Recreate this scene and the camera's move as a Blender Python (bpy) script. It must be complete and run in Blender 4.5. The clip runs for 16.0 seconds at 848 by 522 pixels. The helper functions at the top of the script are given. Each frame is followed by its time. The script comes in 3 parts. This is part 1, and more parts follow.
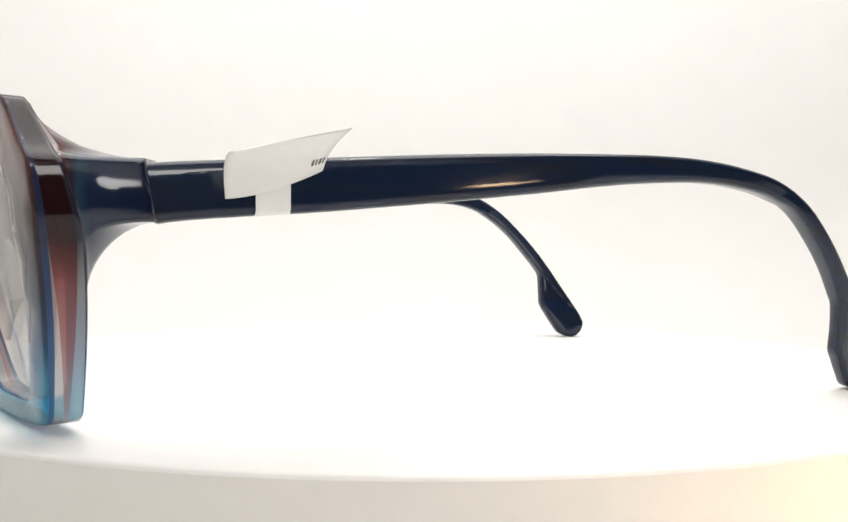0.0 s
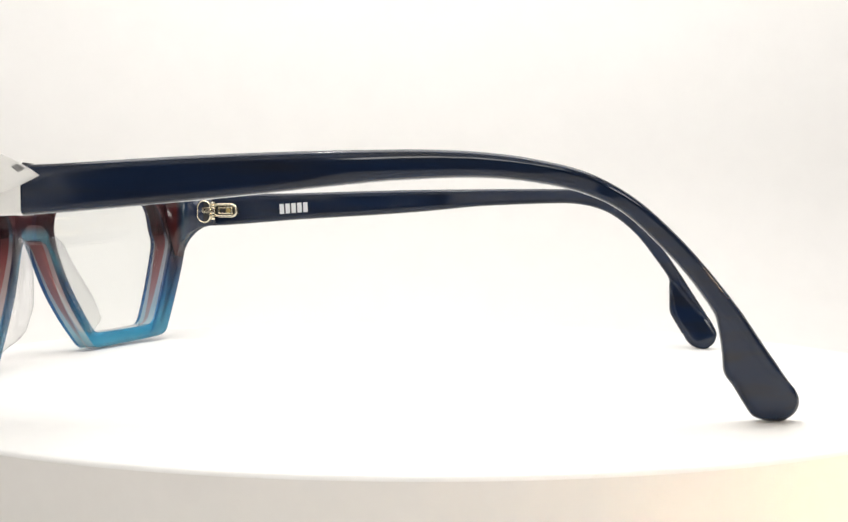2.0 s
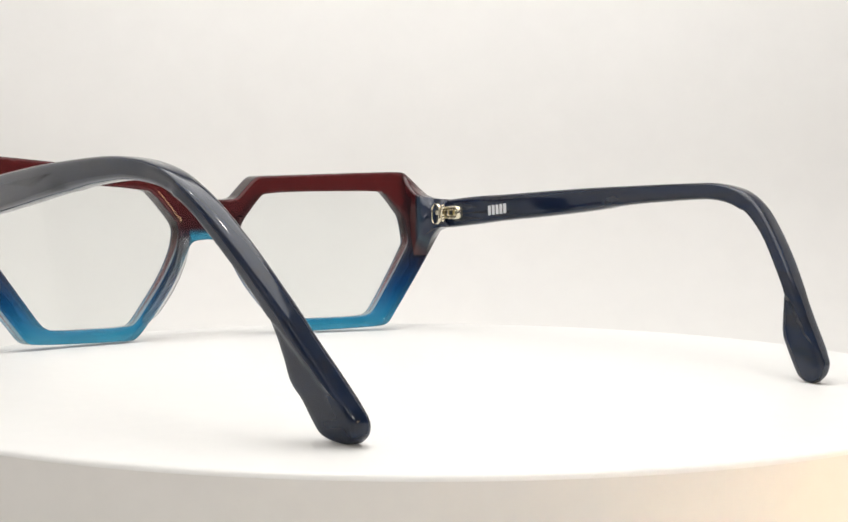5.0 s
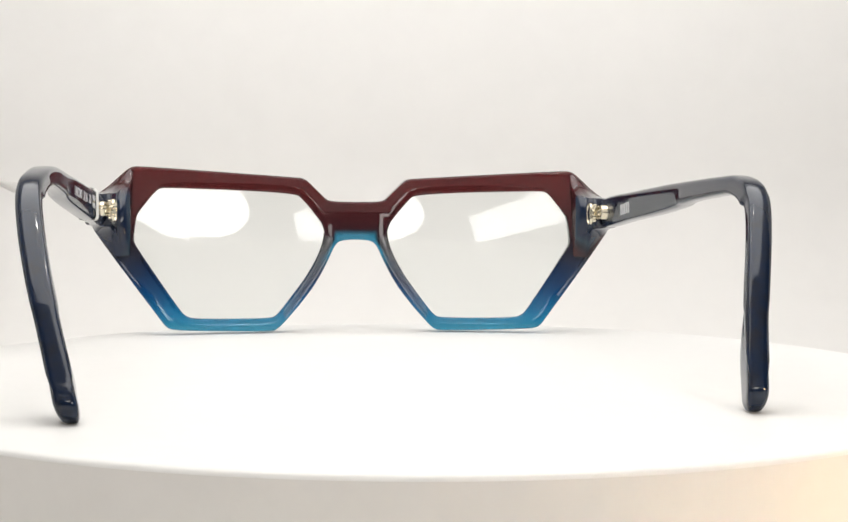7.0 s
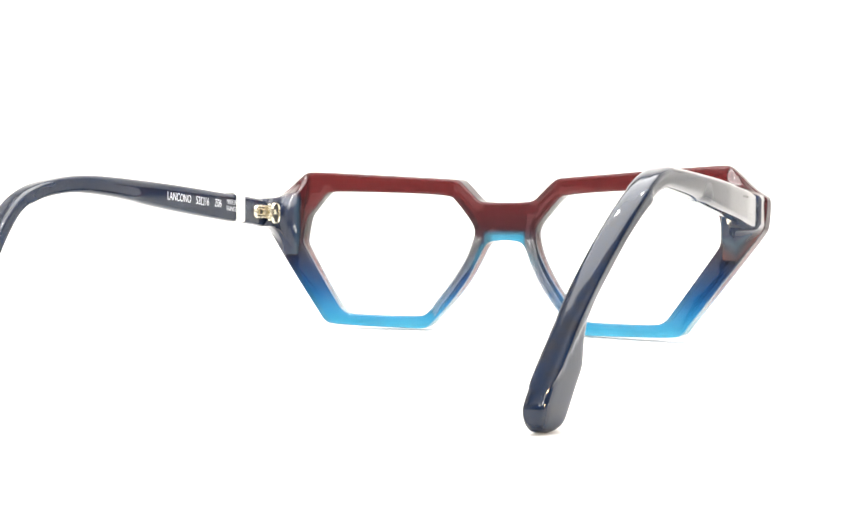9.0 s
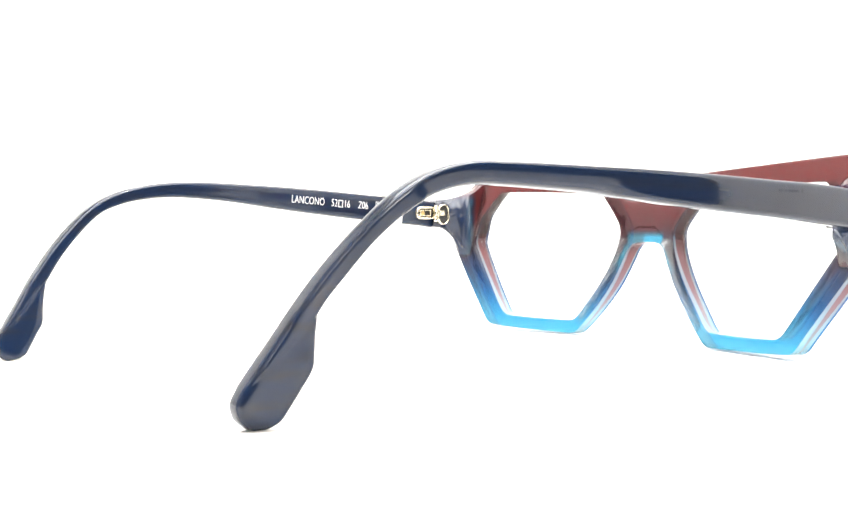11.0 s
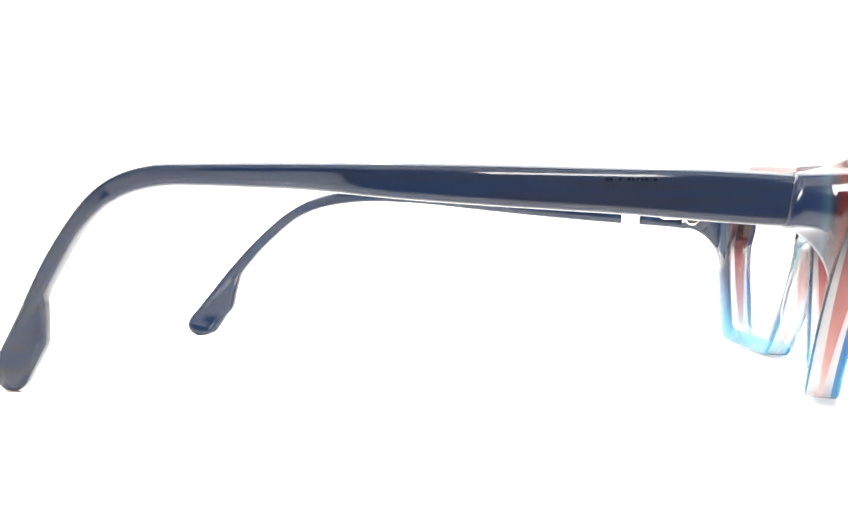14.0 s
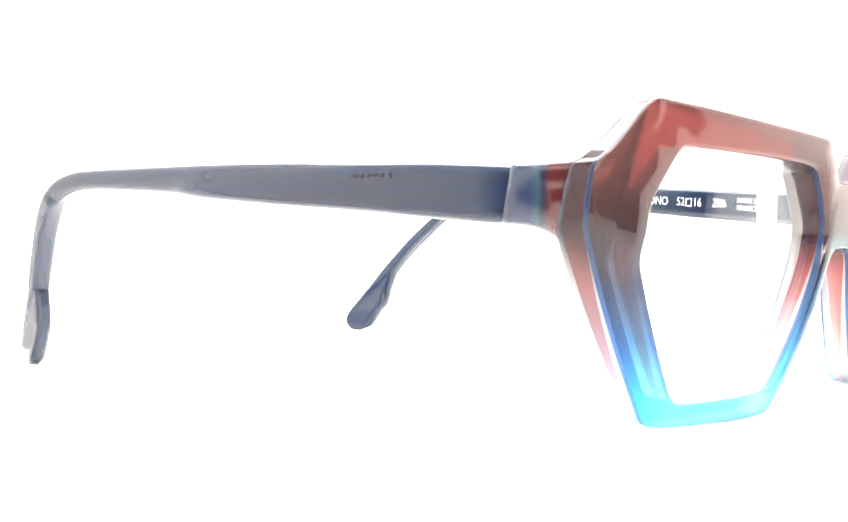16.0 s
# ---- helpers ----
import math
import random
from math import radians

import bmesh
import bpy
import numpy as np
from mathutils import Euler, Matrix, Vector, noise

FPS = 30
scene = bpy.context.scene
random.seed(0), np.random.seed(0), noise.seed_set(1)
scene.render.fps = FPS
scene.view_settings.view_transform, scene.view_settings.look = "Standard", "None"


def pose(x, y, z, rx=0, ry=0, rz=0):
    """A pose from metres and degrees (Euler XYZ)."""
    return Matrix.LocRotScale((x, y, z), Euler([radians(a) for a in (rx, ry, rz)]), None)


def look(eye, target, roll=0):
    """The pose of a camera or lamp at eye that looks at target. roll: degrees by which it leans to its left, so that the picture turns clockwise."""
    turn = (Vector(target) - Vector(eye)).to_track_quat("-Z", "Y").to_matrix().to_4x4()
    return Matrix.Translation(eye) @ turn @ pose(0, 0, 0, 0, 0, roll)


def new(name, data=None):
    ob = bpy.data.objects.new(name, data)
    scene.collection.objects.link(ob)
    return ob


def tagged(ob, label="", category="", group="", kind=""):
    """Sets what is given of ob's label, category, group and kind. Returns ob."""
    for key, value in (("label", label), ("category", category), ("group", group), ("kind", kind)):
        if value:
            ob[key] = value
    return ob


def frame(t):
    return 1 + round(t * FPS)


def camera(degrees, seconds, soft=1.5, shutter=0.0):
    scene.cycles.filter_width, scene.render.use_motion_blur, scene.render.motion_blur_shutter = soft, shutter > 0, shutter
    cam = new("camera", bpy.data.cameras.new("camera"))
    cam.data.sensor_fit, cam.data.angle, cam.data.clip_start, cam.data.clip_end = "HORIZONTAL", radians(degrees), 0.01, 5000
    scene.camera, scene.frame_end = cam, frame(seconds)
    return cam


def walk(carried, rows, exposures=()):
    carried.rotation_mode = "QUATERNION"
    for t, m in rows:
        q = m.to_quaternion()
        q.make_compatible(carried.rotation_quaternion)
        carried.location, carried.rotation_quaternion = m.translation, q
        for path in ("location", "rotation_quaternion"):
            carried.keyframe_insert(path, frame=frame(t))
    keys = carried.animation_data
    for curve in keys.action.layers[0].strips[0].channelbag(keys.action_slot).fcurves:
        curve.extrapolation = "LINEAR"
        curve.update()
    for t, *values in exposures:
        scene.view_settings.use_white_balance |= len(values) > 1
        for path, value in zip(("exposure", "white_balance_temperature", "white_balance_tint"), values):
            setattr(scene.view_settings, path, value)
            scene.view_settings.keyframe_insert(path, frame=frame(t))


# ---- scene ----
from mathutils.geometry import delaunay_2d_cdt

MM = 0.001

# ---- camera ----
cam = camera(41.28, 16.0, soft=1.5)
EYE = (0.0, -0.2258, 0.02745)
VIEW = look(EYE, (EYE[0] + 0.01062, EYE[1] + 0.99955, EYE[2] - 0.02803), 0.30)
walk(cam, [(0, VIEW), (16, VIEW)], exposures=[
    (0, -0.03), (2, -0.01), (4, -0.20), (6.3, -0.24), (7.5, -0.23), (8.0, 0.22), (8.5, 0.85), (9.0, 1.0), (11.5, 1.52), (12.5, 1.60), (15, 1.88), (16, 2.18)])

# ---- light ----
world = bpy.data.worlds.new("room")
scene.world = world
world.use_nodes = True
world.node_tree.nodes["Background"].inputs[0].default_value = (0.9, 0.85, 0.8, 1)
world.node_tree.nodes["Background"].inputs[1].default_value = 0.04


def area_lamp(name, eye, target, sx, sy, watts, colour, roll=0, shape="RECTANGLE"):
    d = bpy.data.lights.new(name, "AREA")
    d.shape, d.size, d.size_y, d.energy, d.color = shape, sx, sy, watts, colour
    ob = new(name, d)
    ob.matrix_world = look(eye, target, roll)
    return ob


area_lamp("led_panel", (0.0, 0.02, 0.352), (0.0, 0.0201, 0), 0.40, 0.40, 1.62, (1.0, 0.997, 0.988))
area_lamp("led_spot", (-0.06, -0.02, 0.34), (-0.05, 0.0, 0), 0.012, 0.012, 0.05, (1.0, 0.97, 0.92))
area_lamp("led_spot", (0.07, -0.02, 0.34), (0.05, 0.0, 0), 0.012, 0.012, 0.05, (1.0, 0.97, 0.92))
area_lamp("room_lamp", (0.120, -0.306, 0.092), (0.03, 0.07, 0.03), 0.100, 0.055, 0.14, (1.0, 0.97, 0.93), 0, "ELLIPSE")
area_lamp("room_lamp", (-0.020, -0.306, 0.092), (0.0, 0.07, 0.03), 0.085, 0.028, 0.06, (1.0, 0.97, 0.93), 16)
# unseen lamp added for warmth: its cone reaches the turntable's near rim only
area_lamp("rim_warm_light", (0.25, -0.24, 0.030), (0.072, -0.088, -0.014), 0.06, 0.02, 0.013, (1.0, 0.70, 0.40)).data.spread = radians(24)


# ---- materials ----
def material(name):
    m = bpy.data.materials.new(name)
    m.use_nodes = True
    nt = m.node_tree
    return m, nt, nt.nodes, nt.links, nt.nodes["Principled BSDF"], nt.nodes["Material Output"]


def plain(name, colour, rough=0.5, metal=0.0, vary=0.06, scale=60.0, bump=0.0, bump_scale=900.0, spec=0.5):
    m, nt, n, l, p, o = material(name)
    tc = n.new("ShaderNodeTexCoord")
    a, b = n.new("ShaderNodeTexNoise"), n.new("ShaderNodeTexNoise")
    a.inputs["Scale"].default_value, b.inputs["Scale"].default_value = scale, scale * 9
    a.inputs["Detail"].default_value = b.inputs["Detail"].default_value = 4
    l.new(tc.outputs["Object"], a.inputs["Vector"])
    l.new(tc.outputs["Object"], b.inputs["Vector"])
    add = n.new("ShaderNodeMath")
    l.new(a.outputs[0], add.inputs[0])
    l.new(b.outputs[0], add.inputs[1])
    mr = n.new("ShaderNodeMapRange")
    mr.inputs["From Min"].default_value, mr.inputs["From Max"].default_value = 0.6, 1.4
    l.new(add.outputs[0], mr.inputs["Value"])
    mix = n.new("ShaderNodeMix")
    mix.data_type = "RGBA"
    mix.inputs["A"].default_value = (*[c * (1 - vary) for c in colour], 1)
    mix.inputs["B"].default_value = (*[min(1, c * (1 + vary)) for c in colour], 1)
    l.new(mr.outputs[0], mix.inputs["Factor"])
    l.new(mix.outputs["Result"], p.inputs["Base Color"])
    p.inputs["Roughness"].default_value, p.inputs["Metallic"].default_value = rough, metal
    p.inputs["Specular IOR Level"].default_value = spec
    if bump:
        c = n.new("ShaderNodeTexNoise")
        c.inputs["Scale"].default_value, c.inputs["Detail"].default_value = bump_scale, 5
        l.new(tc.outputs["Object"], c.inputs["Vector"])
        bm = n.new("ShaderNodeBump")
        bm.inputs["Strength"].default_value, bm.inputs["Distance"].default_value = bump, 0.0002
        l.new(c.outputs[0], bm.inputs["Height"])
        l.new(bm.outputs[0], p.inputs["Normal"])
    return m


def gloss_amount(n, l, least):
    """How much a polished surface mirrors: least when seen straight on, all at a grazing angle."""
    lw, pw, ma = n.new("ShaderNodeLayerWeight"), n.new("ShaderNodeMath"), n.new("ShaderNodeMath")
    lw.inputs["Blend"].default_value = 0.5
    pw.operation, ma.operation = "POWER", "MULTIPLY_ADD"
    l.new(lw.outputs["Facing"], pw.inputs[0])
    pw.inputs[1].default_value = 5
    l.new(pw.outputs[0], ma.inputs[0])
    ma.inputs[1].default_value, ma.inputs[2].default_value = 1 - least, least
    return ma


def tinted(name, stops, body=0.25, rough=0.05, nose=None, depth=1.0):
    """Clear acetate dyed in a gradient over the height: stops of (millimetres, colour that one surface lets through)."""
    m, nt, n, l, p, o = material(name)
    n.remove(p)
    tc, sep = n.new("ShaderNodeTexCoord"), n.new("ShaderNodeSeparateXYZ")
    l.new(tc.outputs["Object"], sep.inputs[0])
    noise_tex = n.new("ShaderNodeTexNoise")
    noise_tex.inputs["Scale"].default_value = 120
    l.new(tc.outputs["Object"], noise_tex.inputs["Vector"])
    sway = n.new("ShaderNodeMath")
    sway.operation = "MULTIPLY_ADD"
    l.new(noise_tex.outputs[0], sway.inputs[0])
    sway.inputs[1].default_value = 0.003
    l.new(sep.outputs[2], sway.inputs[2])
    mr = n.new("ShaderNodeMapRange")
    mr.inputs["From Min"].default_value, mr.inputs["From Max"].default_value = 0.0015, 0.0465
    l.new(sway.outputs[0], mr.inputs["Value"])
    ramp = n.new("ShaderNodeValToRGB")
    e = ramp.color_ramp.elements
    while len(e) < len(stops):
        e.new(0.5)
    for k, (z, c) in enumerate(stops):
        e[k].position, e[k].color = z / 45.0, (*c, 1)
    l.new(mr.outputs[0], ramp.inputs[0])
    dye = ramp.outputs[0]
    if nose:  # the rear dye is cut away round the nose
        def op(kind, a, b, c=None):
            q = n.new("ShaderNodeMath")
            q.operation = kind
            for k, w in enumerate((a, b, c)):
                if w is None:
                    continue
                if isinstance(w, (int, float)):
                    q.inputs[k].default_value = w
                else:
                    l.new(w, q.inputs[k])
            return q.outputs[0]
        side = op("ABSOLUTE", sep.outputs[0], None)
        fall = op("MULTIPLY", op("MAXIMUM", op("SUBTRACT", 0.0245, sep.outputs[2]), 0.0), -0.66)
        reach = op("ADD", side, fall)
        near = n.new("ShaderNodeMapRange")
        near.interpolation_type = "SMOOTHSTEP"
        near.inputs["From Min"].default_value, near.inputs["From Max"].default_value = 0.0062, 0.0050
        l.new(reach, near.inputs["Value"])
        high = n.new("ShaderNodeMapRange")
        high.interpolation_type = "SMOOTHSTEP"
        high.inputs["From Min"].default_value, high.inputs["From Max"].default_value = 0.0278, 0.0254
        l.new(sep.outputs[2], high.inputs["Value"])
        deepest = n.new("ShaderNodeMapRange")
        deepest.interpolation_type = "SMOOTHSTEP"
        deepest.inputs["From Min"].default_value, deepest.inputs["From Max"].default_value = 0.0150, 0.0215
        l.new(sep.outputs[2], deepest.inputs["Value"])
        blend = n.new("ShaderNodeMix")
        blend.data_type = "RGBA"
        l.new(op("MULTIPLY", op("MULTIPLY", near.outputs[0], high.outputs[0]), deepest.outputs[0]), blend.inputs["Factor"])
        l.new(dye, blend.inputs["A"])
        blend.inputs["B"].default_value = (*nose, 1)
        dye = blend.outputs["Result"]
    clear, solid, gloss = n.new("ShaderNodeBsdfTransparent"), n.new("ShaderNodeBsdfDiffuse"), n.new("ShaderNodeBsdfGlossy")
    l.new(dye, clear.inputs[0])
    deep = n.new("ShaderNodeMix")
    deep.data_type, deep.blend_type = "RGBA", "MULTIPLY"
    deep.inputs["Factor"].default_value = 1.0
    l.new(dye, deep.inputs["A"])
    deep.inputs["B"].default_value = (depth, depth, depth, 1)
    l.new(deep.outputs["Result"], solid.inputs[0])
    gloss.inputs["Roughness"].default_value = rough
    m1, m2, fr = n.new("ShaderNodeMixShader"), n.new("ShaderNodeMixShader"), gloss_amount(n, l, 0.032)
    m1.inputs[0].default_value = body
    l.new(clear.outputs[0], m1.inputs[1])
    l.new(solid.outputs[0], m1.inputs[2])
    l.new(fr.outputs[0], m2.inputs[0])
    l.new(m1.outputs[0], m2.inputs[1])
    l.new(gloss.outputs[0], m2.inputs[2])
    l.new(m2.outputs[0], o.inputs[0])
    return m


def streaked(name):
    """Nearly opaque navy acetate, faintly streaked along the temple; the streaks' brown tinge stands for reflections.
    """
    m, nt, n, l, p, o = material(name)
    tc, mp, noise_tex, ramp = n.new("ShaderNodeTexCoord"), n.new("ShaderNodeMapping"), n.new("ShaderNodeTexNoise"), n.new("ShaderNodeValToRGB")
    mp.inputs["Scale"].default_value = (1, 0.07, 1)
    noise_tex.inputs["Scale"].default_value, noise_tex.inputs["Detail"].default_value = 420, 4
    l.new(tc.outputs["Object"], mp.inputs["Vector"])
    l.new(mp.outputs[0], noise_tex.inputs["Vector"])
    l.new(noise_tex.outputs[0], ramp.inputs[0])
    e = ramp.color_ramp.elements
    e[0].position, e[0].color = 0.34, (0.006, 0.014, 0.037, 1)
    e[1].position, e[1].color = 0.70, (0.0115, 0.0145, 0.025, 1)
    mid = e.new(0.5)
    mid.color = (0.008, 0.0148, 0.034, 1)
    l.new(ramp.outputs[0], p.inputs["Base Color"])
    fine, mr = n.new("ShaderNodeTexNoise"), n.new("ShaderNodeMapRange")
    fine.inputs["Scale"].default_value, fine.inputs["Detail"].default_value = 260, 5
    l.new(tc.outputs["Object"], fine.inputs["Vector"])
    mr.inputs["To Min"].default_value, mr.inputs["To Max"].default_value = 0.035, 0.13
    l.new(fine.outputs[0], mr.inputs["Value"])
    l.new(mr.outputs[0], p.inputs["Roughness"])
    p.inputs["Specular IOR Level"].default_value = 0.42
    along, scratch, bump = n.new("ShaderNodeMapping"), n.new("ShaderNodeTexNoise"), n.new("ShaderNodeBump")
    along.inputs["Scale"].default_value = (1, 0.12, 1)
    scratch.inputs["Scale"].default_value, scratch.inputs["Detail"].default_value = 2600, 3
    l.new(tc.outputs["Object"], along.inputs["Vector"])
    l.new(along.outputs[0], scratch.inputs["Vector"])
    l.new(scratch.outputs[0], bump.inputs["Height"])
    bump.inputs["Strength"].default_value, bump.inputs["Distance"].default_value = 0.05, 0.00005
    l.new(bump.outputs[0], p.inputs["Normal"])
    return m


def layered(name):
    """Opaque dark acetate whose dyed layers follow each other from back to front."""
    m, nt, n, l, p, o = material(name)
    tc, sep, mr, ramp = n.new("ShaderNodeTexCoord"), n.new("ShaderNodeSeparateXYZ"), n.new("ShaderNodeMapRange"), n.new("ShaderNodeValToRGB")
    noise_tex, sway = n.new("ShaderNodeTexNoise"), n.new("ShaderNodeMath")
    noise_tex.inputs["Scale"].default_value, noise_tex.inputs["Detail"].default_value = 150, 3
    l.new(tc.outputs["Object"], sep.inputs[0])
    l.new(tc.outputs["Object"], noise_tex.inputs["Vector"])
    sway.operation = "MULTIPLY_ADD"
    l.new(noise_tex.outputs[0], sway.inputs[0])
    sway.inputs[1].default_value = 0.0016
    l.new(sep.outputs[1], sway.inputs[2])
    mr.inputs["From Min"].default_value, mr.inputs["From Max"].default_value = 0.0608, 0.0808
    l.new(sway.outputs[0], mr.inputs["Value"])
    e = ramp.color_ramp.elements
    stops = [(0, (0.005, 0.009, 0.026)), (0.36, (0.008, 0.016, 0.042)), (0.42, (0.016, 0.036, 0.060)), (0.46, (0.012, 0.013, 0.024)), (0.52, (0.050, 0.009, 0.009)), (0.62, (0.032, 0.007, 0.009)), (0.72, (0.014, 0.007, 0.011)), (1.0, (0.012, 0.010, 0.018))]
    while len(e) < len(stops):
        e.new(0.5)
    for k, (a, c) in enumerate(stops):
        e[k].position, e[k].color = a, (*c, 1)
    l.new(mr.outputs[0], ramp.inputs[0])
    high, blend = n.new("ShaderNodeMapRange"), n.new("ShaderNodeMix")
    high.inputs["From Min"].default_value, high.inputs["From Max"].default_value = 0.0358, 0.0385
    l.new(sep.outputs[2], high.inputs["Value"])
    blend.data_type = "RGBA"
    l.new(high.outputs[0], blend.inputs["Factor"])
    l.new(ramp.outputs[0], blend.inputs["A"])
    blend.inputs["B"].default_value = (0.055, 0.011, 0.013, 1)
    l.new(blend.outputs["Result"], p.inputs["Base Color"])
    p.inputs["Roughness"].default_value = 0.09
    return m


NAVY = streaked("navy_acetate")
END = layered("layered_acetate")
RED_CAP = tinted("red_dye", [(0, (0.20, 0.66, 0.86)), (4, (0.12, 0.52, 0.78)), (10.5, (0.04, 0.25, 0.52)), (17, (0.055, 0.12, 0.26)), (22, (0.13, 0.115, 0.16)), (28, (0.24, 0.095, 0.11)), (45, (0.34, 0.075, 0.08))], 0.36, nose=(0.15, 0.64, 0.88), depth=0.30)
BLUE_CAP = tinted("blue_dye", [(0, (0.22, 0.72, 0.86)), (6, (0.11, 0.52, 0.77)), (13, (0.045, 0.20, 0.42)), (21, (0.05, 0.08, 0.16)), (28, (0.22, 0.14, 0.15)), (36, (0.50, 0.24, 0.22))], 0.30, nose=(0.26, 0.60, 0.74), depth=0.36)
RED_EDGE = tinted("red_dye_edge", [(0, (0.72, 0.52, 0.50)), (12, (0.52, 0.25, 0.24)), (21, (0.34, 0.12, 0.12)), (27, (0.045, 0.012, 0.015)), (45, (0.035, 0.012, 0.018))], 0.35)
BLUE_EDGE = tinted("blue_dye_edge", [(0, (0.10, 0.26, 0.44)), (14, (0.055, 0.16, 0.38)), (26, (0.04, 0.07, 0.17)), (45, (0.05, 0.04, 0.07))], 0.35)
# lowest stop greyed: stands for internal reflection darkening the bottom edge
CLEAR_EDGE = tinted("clear_acetate_edge", [(0, (0.42, 0.42, 0.47)), (4, (0.80, 0.80, 0.80)), (20, (0.62, 0.62, 0.63)), (27, (0.07, 0.08, 0.12)), (45, (0.07, 0.05, 0.07))], 0.36, depth=0.75)
CLEAR = tinted("clear_acetate", [(0, (0.95, 0.95, 0.94)), (30, (0.85, 0.85, 0.86)), (45, (0.5, 0.45, 0.5))], 0.07)
METAL = plain("nickel_silver", (0.72, 0.66, 0.52), rough=0.22, metal=1.0, vary=0.08, scale=400)
BRASS = plain("brass", (0.55, 0.42, 0.18), rough=0.3, metal=1.0, vary=0.1, scale=400)
PAPER = plain("white_paper", (0.82, 0.81, 0.78), rough=0.7, vary=0.03, scale=300, bump=0.15, bump_scale=700)
SHADE_INK = plain("dark_navy_ink", (0.003, 0.005, 0.012), rough=0.15, spec=0.25)
INK = plain("grey_ink", (0.10, 0.10, 0.11), rough=0.6)
PRINT = plain("white_print", (0.66, 0.67, 0.69), rough=0.5, vary=0.02)
PLATTER = plain("white_platter", (0.84, 0.83, 0.81), rough=0.45, vary=0.015, scale=30, bump=0.04, bump_scale=1200)
SKIRT = plain("cream_rim", (0.78, 0.755, 0.72), rough=0.5, vary=0.02, scale=40)
SHEET = plain("white_sheet", (0.80, 0.785, 0.765), rough=0.85, vary=0.02, scale=9, bump=0.05, bump_scale=300)
# rubber of the base; on the hinges it colours plates that stand for shade
RUBBER_AND_SHADE = plain("black_rubber_and_shade", (0.03, 0.03, 0.03), rough=0.8)


def lens_glass():
    m, nt, n, l, p, o = material("lens_plastic")
    n.remove(p)
    clear, gloss, mix, fr = n.new("ShaderNodeBsdfTransparent"), n.new("ShaderNodeBsdfGlossy"), n.new("ShaderNodeMixShader"), gloss_amount(n, l, 0.03)
    clear.inputs[0].default_value = (0.965, 0.975, 0.97, 1)
    gloss.inputs["Roughness"].default_value = 0.02
    l.new(fr.outputs[0], mix.inputs[0])
    l.new(clear.outputs[0], mix.inputs[1])
    l.new(gloss.outputs[0], mix.inputs[2])
    l.new(mix.outputs[0], o.inputs[0])
    return m


LENS = lens_glass()


# ---- mesh helpers ----
def mesh_from(name, verts, faces, materials, slots=None, smooth=True):
    me = bpy.data.meshes.new(name)
    me.from_pydata([Vector(v) for v in verts], [], faces)
    for m in materials:
        me.materials.append(m)
    if slots:
        for f, k in zip(me.polygons, slots):
            f.material_index = k
    bm = bmesh.new()
    bm.from_mesh(me)
    bmesh.ops.remove_doubles(bm, verts=bm.verts, dist=1e-6)
    bmesh.ops.recalc_face_normals(bm, faces=bm.faces)
    for f in bm.faces:
        f.smooth = smooth
    bm.to_mesh(me)
    bm.free()
    return me


def part(name, me, parent, label=""):
    ob = new(name, me)
    ob.parent = parent
    return tagged(ob, label) if label else ob


def loft(rings, close=True):
    """Vertices and faces of a skin over rings of equal length, with closed ends."""
    n = len(rings[0])
    verts = [p for r in rings for p in r]
    faces = []
    for i in range(len(rings) - 1):
        for j in range(n):
            k = (j + 1) % n
            faces.append((i * n + j, i * n + k, (i + 1) * n + k, (i + 1) * n + j))
    if close:
        faces.append(tuple(range(n - 1, -1, -1)))
        faces.append(tuple(range((len(rings) - 1) * n, len(rings) * n)))
    return verts, faces


def join(*pieces):
    verts, faces = [], []
    for v, f in pieces:
        k = len(verts)
        verts += list(v)
        faces += [tuple(i + k for i in q) for q in f]
    return verts, faces


def ring_shape(a, b, r, steps=4):
    """A rounded rectangle of half sides a and b, corner radius r."""
    pts = []
    r = min(r, a * 0.95, b * 0.95)
    g = min(a - r, b - r) * 0.3
    for cx, cy, s in ((a - r, b - r, 0), (-a + r, b - r, 90), (-a + r, -b + r, 180), (a - r, -b + r, 270)):
        for k in range(steps + 1):
            t = radians(s + 90 * k / steps)
            p, q = cx + r * math.cos(t), cy + r * math.sin(t)
            back = (math.sin(t) * g, -math.cos(t) * g)
            if k == 0:
                pts.append((p + back[0], q + back[1]))
            pts.append((p, q))
            if k == steps:
                pts.append((p - back[0], q - back[1]))
    return pts


def box(x0, x1, y0, y1, z0, z1, r=0.0):
    bm = bmesh.new()
    bmesh.ops.create_cube(bm, size=1)
    for v in bm.verts:
        v.co = ((x0 + x1) / 2 + v.co.x * (x1 - x0), (y0 + y1) / 2 + v.co.y * (y1 - y0), (z0 + z1) / 2 + v.co.z * (z1 - z0))
    if r:
        bmesh.ops.bevel(bm, geom=list(bm.edges), offset=r, segments=3, affect="EDGES", profile=0.6)
    bm.verts.index_update()
    out = [v.co.copy() for v in bm.verts], [tuple(v.index for v in f.verts) for f in bm.faces]
    bm.free()
    return out


